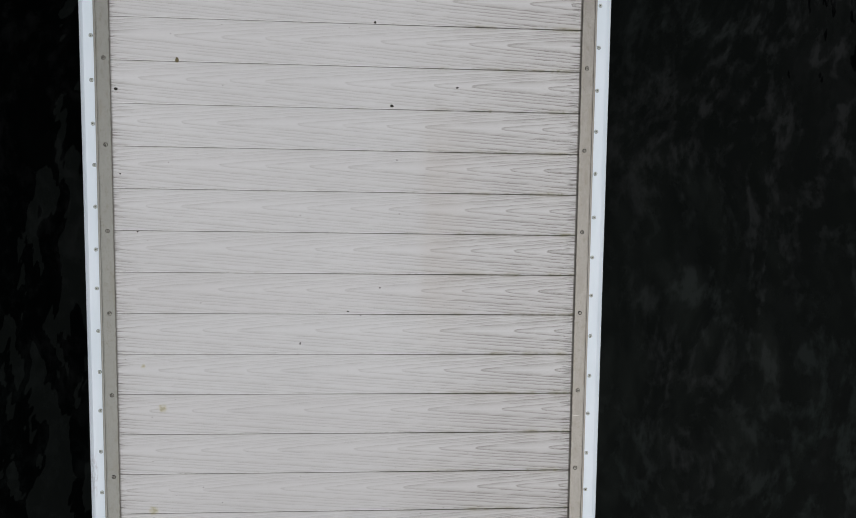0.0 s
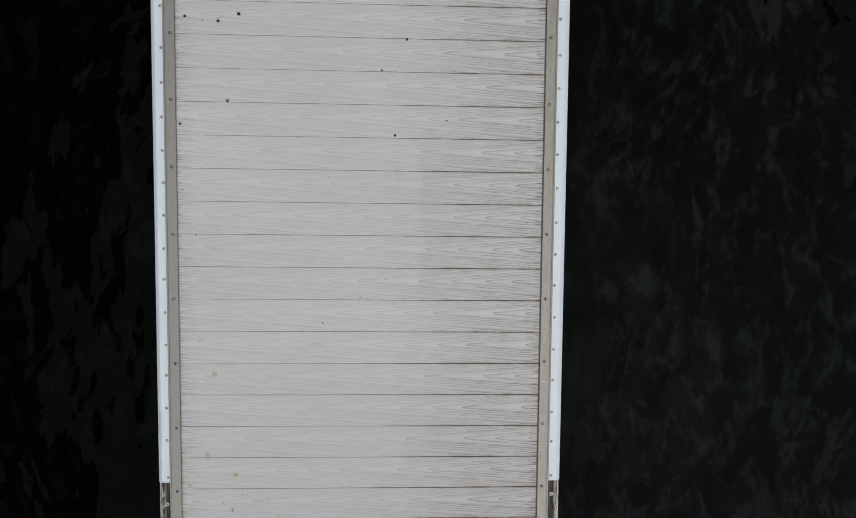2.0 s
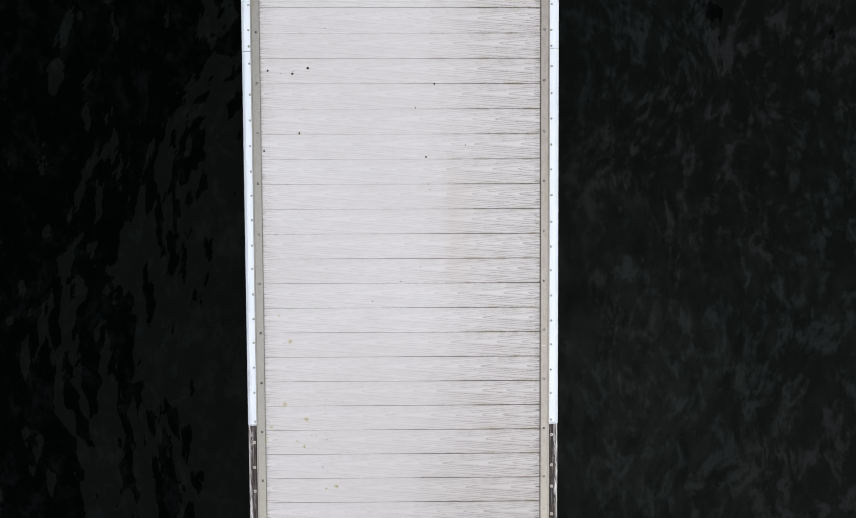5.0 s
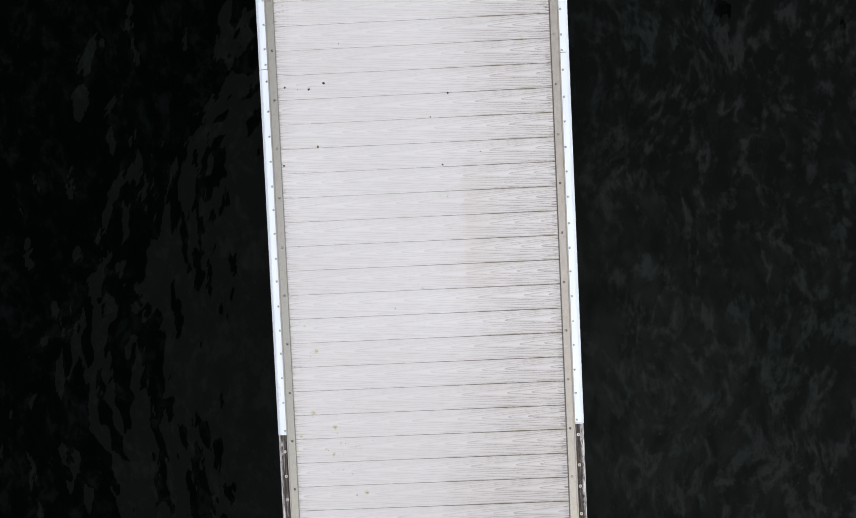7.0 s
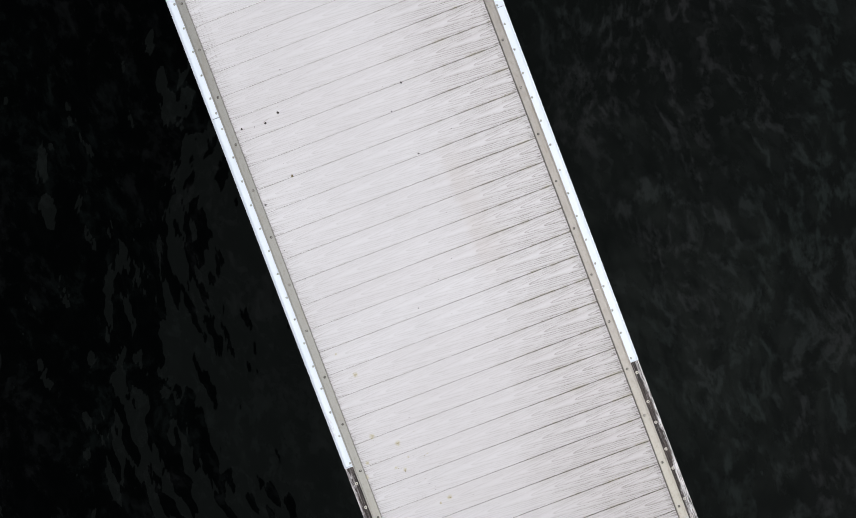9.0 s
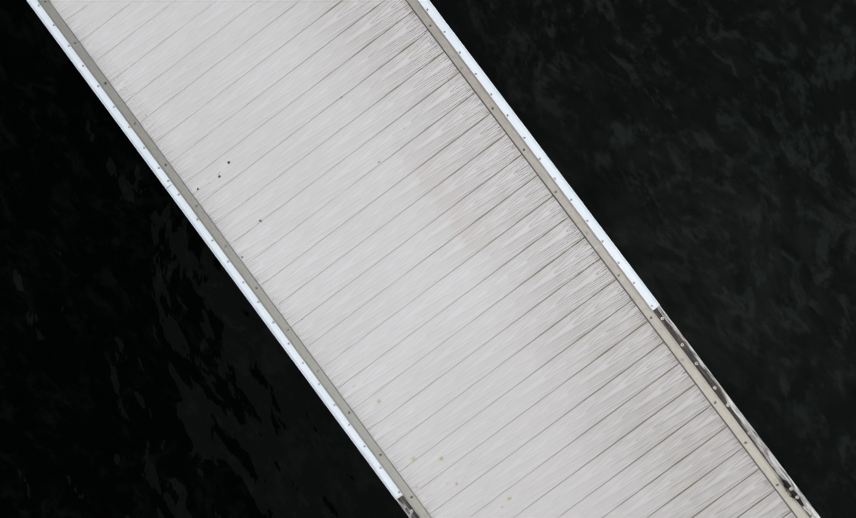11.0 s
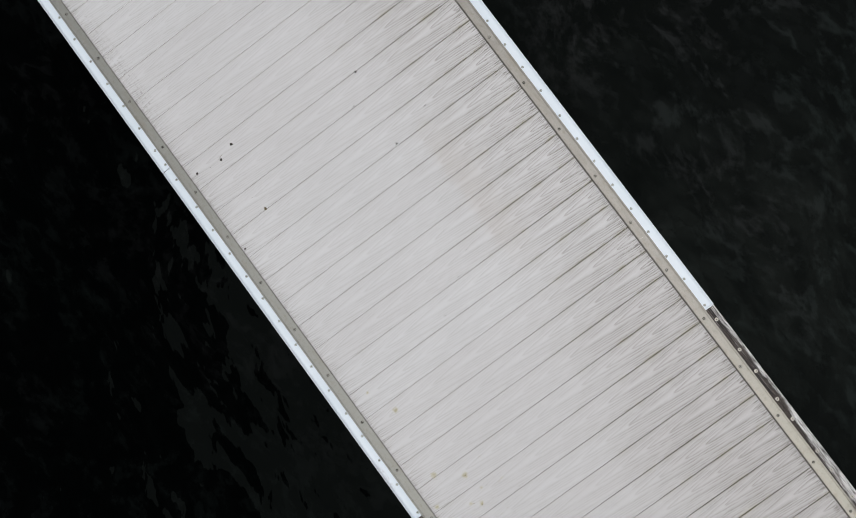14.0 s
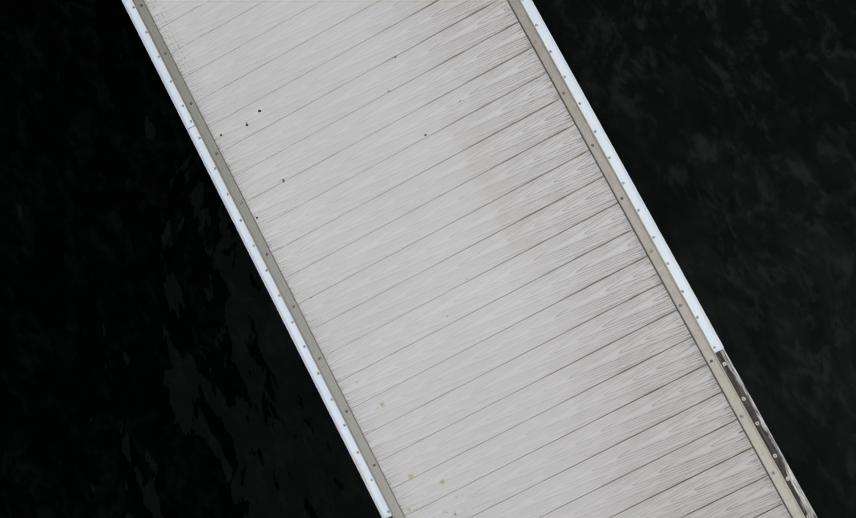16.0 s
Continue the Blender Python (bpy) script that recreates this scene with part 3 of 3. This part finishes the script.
# ---------------------------------------------------------------- dock cleat on the rail
def cleat():
    thing = new("dock_cleat")
    thing.location = (0.9105, -2.478, 0.0005 + DROP)
    foot = [(-0.012, 0.0), (-0.012, 0.005), (-0.009, 0.008), (0.009, 0.008), (0.012, 0.005), (0.012, 0.0)]
    part("base", mesh_of("base", extruded(foot, -0.062, 0.062), BLACK), thing)
    for y in (-0.034, 0.034):
        bm = bmesh.new()
        bmesh.ops.create_cone(bm, cap_ends=True, segments=14, radius1=0.0150, radius2=0.010, depth=0.030, matrix=pose(0, y, 0.020))
        part("post", mesh_of("post", bm, BLACK), thing)
    bm = bmesh.new()
    rings = []
    for i in range(15):
        t = i / 14 * 2 - 1
        r = max(0.003, 0.0135 * math.sqrt(max(0.0, 1 - abs(t) ** 3.2)))
        rings.append([bm.verts.new((r * math.cos(2 * math.pi * k / 12), t * 0.093, 0.040 + 0.55 * r * math.sin(2 * math.pi * k / 12) + 0.004 * t * t)) for k in range(12)])
    for a, b in zip(rings, rings[1:]):
        for k in range(12):
            bm.faces.new((a[k], a[(k + 1) % 12], b[(k + 1) % 12], b[k])).smooth = True
    bm.faces.new(rings[0])
    bm.faces.new(rings[-1])
    bmesh.ops.recalc_face_normals(bm, faces=bm.faces)
    part("horn", mesh_of("horn", bm, BLACK), thing)
    for y in (-0.029, 0.029):
        screw = part("screw", WOOD_SCREW, thing, pose(0, y, 0.0488), "pale washer-headed screw")
        part("washer", WASHER_RING, screw)
    return tagged(thing, "black nylon dock cleat screwed to the timber rail", "dock cleat")


cleat()
for n, (x, y, r) in enumerate(((0.895, -2.466, 0.0045), (0.892, -2.506, 0.0035), (0.899, -2.441, 0.003))):
    clump = new("seed_husk", lump_mesh("seed_husk", HUSK, r, r * 1.7, r * 0.7, 60 + n))
    clump.location = (x, y, 0.0050 if x < 0.8970 else 0.0058)
    clump.rotation_euler.z = 1.3 * n
    tagged(clump, "small brown seed husk caught beside the black dock cleat", "seed husk", "husks at the cleat")

# ---------------------------------------------------------------- hidden support
for y in (-3.9, -1.3, 1.3, 3.8):
    for x in (-0.62, 0.62):
        bm = bmesh.new()
        bmesh.ops.create_cone(bm, cap_ends=True, segments=20, radius1=0.10, radius2=0.095, depth=1.82, matrix=pose(0, 0, -0.19 - 0.91))
        bmesh.ops.bevel(bm, geom=[e for e in bm.edges if len(e.link_faces) == 2 and abs(e.verts[0].co.z - e.verts[1].co.z) < 1e-4], offset=0.01, segments=1, affect="EDGES")
        pile = new("pile", mesh_of("pile", bm, TIMBER))
        pile.location = (x, y, 0)
        tagged(pile, "round timber pile standing in the water under the deck", "pile", "piles under the dock")
for x in (-0.86, -0.62, 0.0, 0.62, 0.86):
    outline = [(x - 0.022, -0.188), (x - 0.022, -0.034), (x - 0.019, -0.031), (x + 0.019, -0.031), (x + 0.022, -0.034), (x + 0.022, -0.188)]
    beam = new("stringer", mesh_of("stringer", extruded(outline, Y_END + 0.01, Y_TOP - 0.01), TIMBER))
    tagged(beam, "dark timber stringer carrying the deck planks", "stringer", "stringers under the deck")

# ---------------------------------------------------------------- crumbs and scraps on the deck
CRUMBS = [("seed_scrap", CRUMB, -0.563, 1.003, 0.0095, 0.010), ("seed_scrap", CRUMB, 0.203, 0.906, 0.0085, 0.008),
          ("leaf_scrap", OLIVE, -0.618, 0.611, 0.011, 0.008), ("seed_scrap", CRUMB, 0.150, 0.465, 0.008, 0.007),
          ("seed_scrap", CRUMB, -0.834, 0.505, 0.008, 0.008), ("twig_scrap", CRUMB, -0.185, -0.416, 0.006, 0.003),
          ("seed_scrap", CRUMB, 0.088, 0.763, 0.006, 0.006), ("seed_scrap", CRUMB, -0.806, 0.988, 0.0095, 0.009),
          ("seed_scrap", CRUMB, -0.655, 0.970, 0.0105, 0.010), ("seed_scrap", CRUMB, -0.458, 1.241, 0.004, 0.004),
          ("seed_scrap", CRUMB, -0.727, 0.972, 0.003, 0.003), ("twig_scrap", CRUMB, 0.391, 0.537, 0.006, 0.004),
          ("twig_scrap", CRUMB, -0.008, -0.294, 0.003, 0.007), ("twig_scrap", CRUMB, 0.0385, -0.308, 0.006, 0.002),
          ("seed_scrap", CRUMB, 0.1705, 0.269, 0.003, 0.003), ("seed_scrap", CRUMB, 0.111, -0.205, 0.003, 0.003),
          ("seed_scrap", CRUMB, -0.768, -0.004, 0.004, 0.004), ("seed_scrap", CRUMB, -0.825, 0.204, 0.004, 0.003),
          ("seed_scrap", CRUMB, -0.653, 0.248, 0.002, 0.002),
          ("leaf_scrap", POLLEN, -0.614, -1.320, 0.0055, 0.0047), ("leaf_scrap", POLLEN, -0.647, -1.290, 0.0043, 0.0035),
          ("leaf_scrap", POLLEN, -0.412, -1.569, 0.0059, 0.0051), ("leaf_scrap", POLLEN, -0.481, -1.580, 0.0035, 0.0031),
          ("leaf_scrap", POLLEN, -0.596, -1.147, 0.0047, 0.0031), ("seed_scrap", POLLEN, -0.479, -1.110, 0.0031, 0.0039),
          ("seed_scrap", POLLEN, -0.472, -1.272, 0.0043, 0.0031), ("seed_scrap", CRUMB, -0.476, -1.021, 0.0017, 0.0035),
          ("seed_scrap", CRUMB, -0.487, -1.062, 0.0017, 0.0039), ("seed_scrap", CRUMB, -0.537, -1.250, 0.0023, 0.0047),
          ("twig_scrap", CRUMB, -0.556, -1.316, 0.0047, 0.0012), ("twig_scrap", CRUMB, -0.545, -1.322, 0.0012, 0.0031),
          ("seed_scrap", POLLEN, -0.561, -1.416, 0.0039, 0.0027), ("seed_scrap", POLLEN, -0.517, -1.406, 0.0023, 0.0031),
          ("seed_scrap", CRUMB, -0.502, -1.445, 0.0031, 0.0023), ("seed_scrap", CRUMB, -0.511, -1.437, 0.0017, 0.0016),
          ("seed_scrap", CRUMB, -0.482, -1.492, 0.0027, 0.0017), ("seed_scrap", CRUMB, -0.585, -1.185, 0.0017, 0.0017), ("twig_scrap", OLIVE, -0.648, 0.984, 0.0010, 0.026)]
for n, (name, material, x, y, rx, ry) in enumerate(CRUMBS):
    crumb = new(name, lump_mesh(name, material, rx * 0.82, ry * 0.82, min(rx, ry) * 0.5, n))
    crumb.location = (x, y, 0.0001)
    crumb.rotation_euler.z = 0.9 * n
    what = {"seed_scrap": ("small dark dried seed scrap lying on the deck", "seed"), "leaf_scrap": ("small olive leaf scrap lying on the deck", "leaf"),
            "twig_scrap": ("tiny dark twig scrap lying on the deck", "twig")}[name]
    tagged(crumb, *what, "scraps on the deck")

# ---------------------------------------------------------------- deck planks
# x at which each plank's grain motif starts, for planks -1 to 18; the others are cut at random
MOTIF = [0.175, 0.307, 0.459, 0.364, 0.567, 0.439, 0.267, -0.014, 0.136, 0.006, -0.025, 0.331, 0.49, 0.289, 0.475, 0.199, -0.119, 0.219, 0.234, 0.378]
deck = new("deck")
tagged(deck, "pale grey deck of wood-grained vinyl planks laid crosswise", "deck", kind="structure")
rng = random.Random(4)
HALF, END = PITCH / 2 - 0.0005, 0.8935
SKEW = 0.0018                      # the planks are laid a touch out of square
for k in range(K0, K1):
    shift = MOTIF[k + 1] if -1 <= k < len(MOTIF) - 1 else rng.uniform(-0.36, 0.36)
    lift = rng.uniform(-0.0004, 0.0004)
    outline = [(-HALF, -0.030), (-HALF, -0.0008), (-HALF + 0.0010, 0.0), (HALF - 0.0008, 0.0), (HALF, -0.0012), (HALF, -0.0028),
               (HALF + 0.0007, -0.0028), (HALF + 0.0007, -0.0060), (HALF, -0.0060), (HALF, -0.030)]
    bm = bmesh.new()
    ends = [[bm.verts.new((x - shift, y, z)) for y, z in outline] for x in (-END, END)]
    n = len(outline)
    for i in range(n):
        bm.faces.new((ends[0][i], ends[0][(i + 1) % n], ends[1][(i + 1) % n], ends[1][i]))
    bm.faces.new(ends[0])
    bm.faces.new(ends[1])
    bmesh.ops.recalc_face_normals(bm, faces=bm.faces)
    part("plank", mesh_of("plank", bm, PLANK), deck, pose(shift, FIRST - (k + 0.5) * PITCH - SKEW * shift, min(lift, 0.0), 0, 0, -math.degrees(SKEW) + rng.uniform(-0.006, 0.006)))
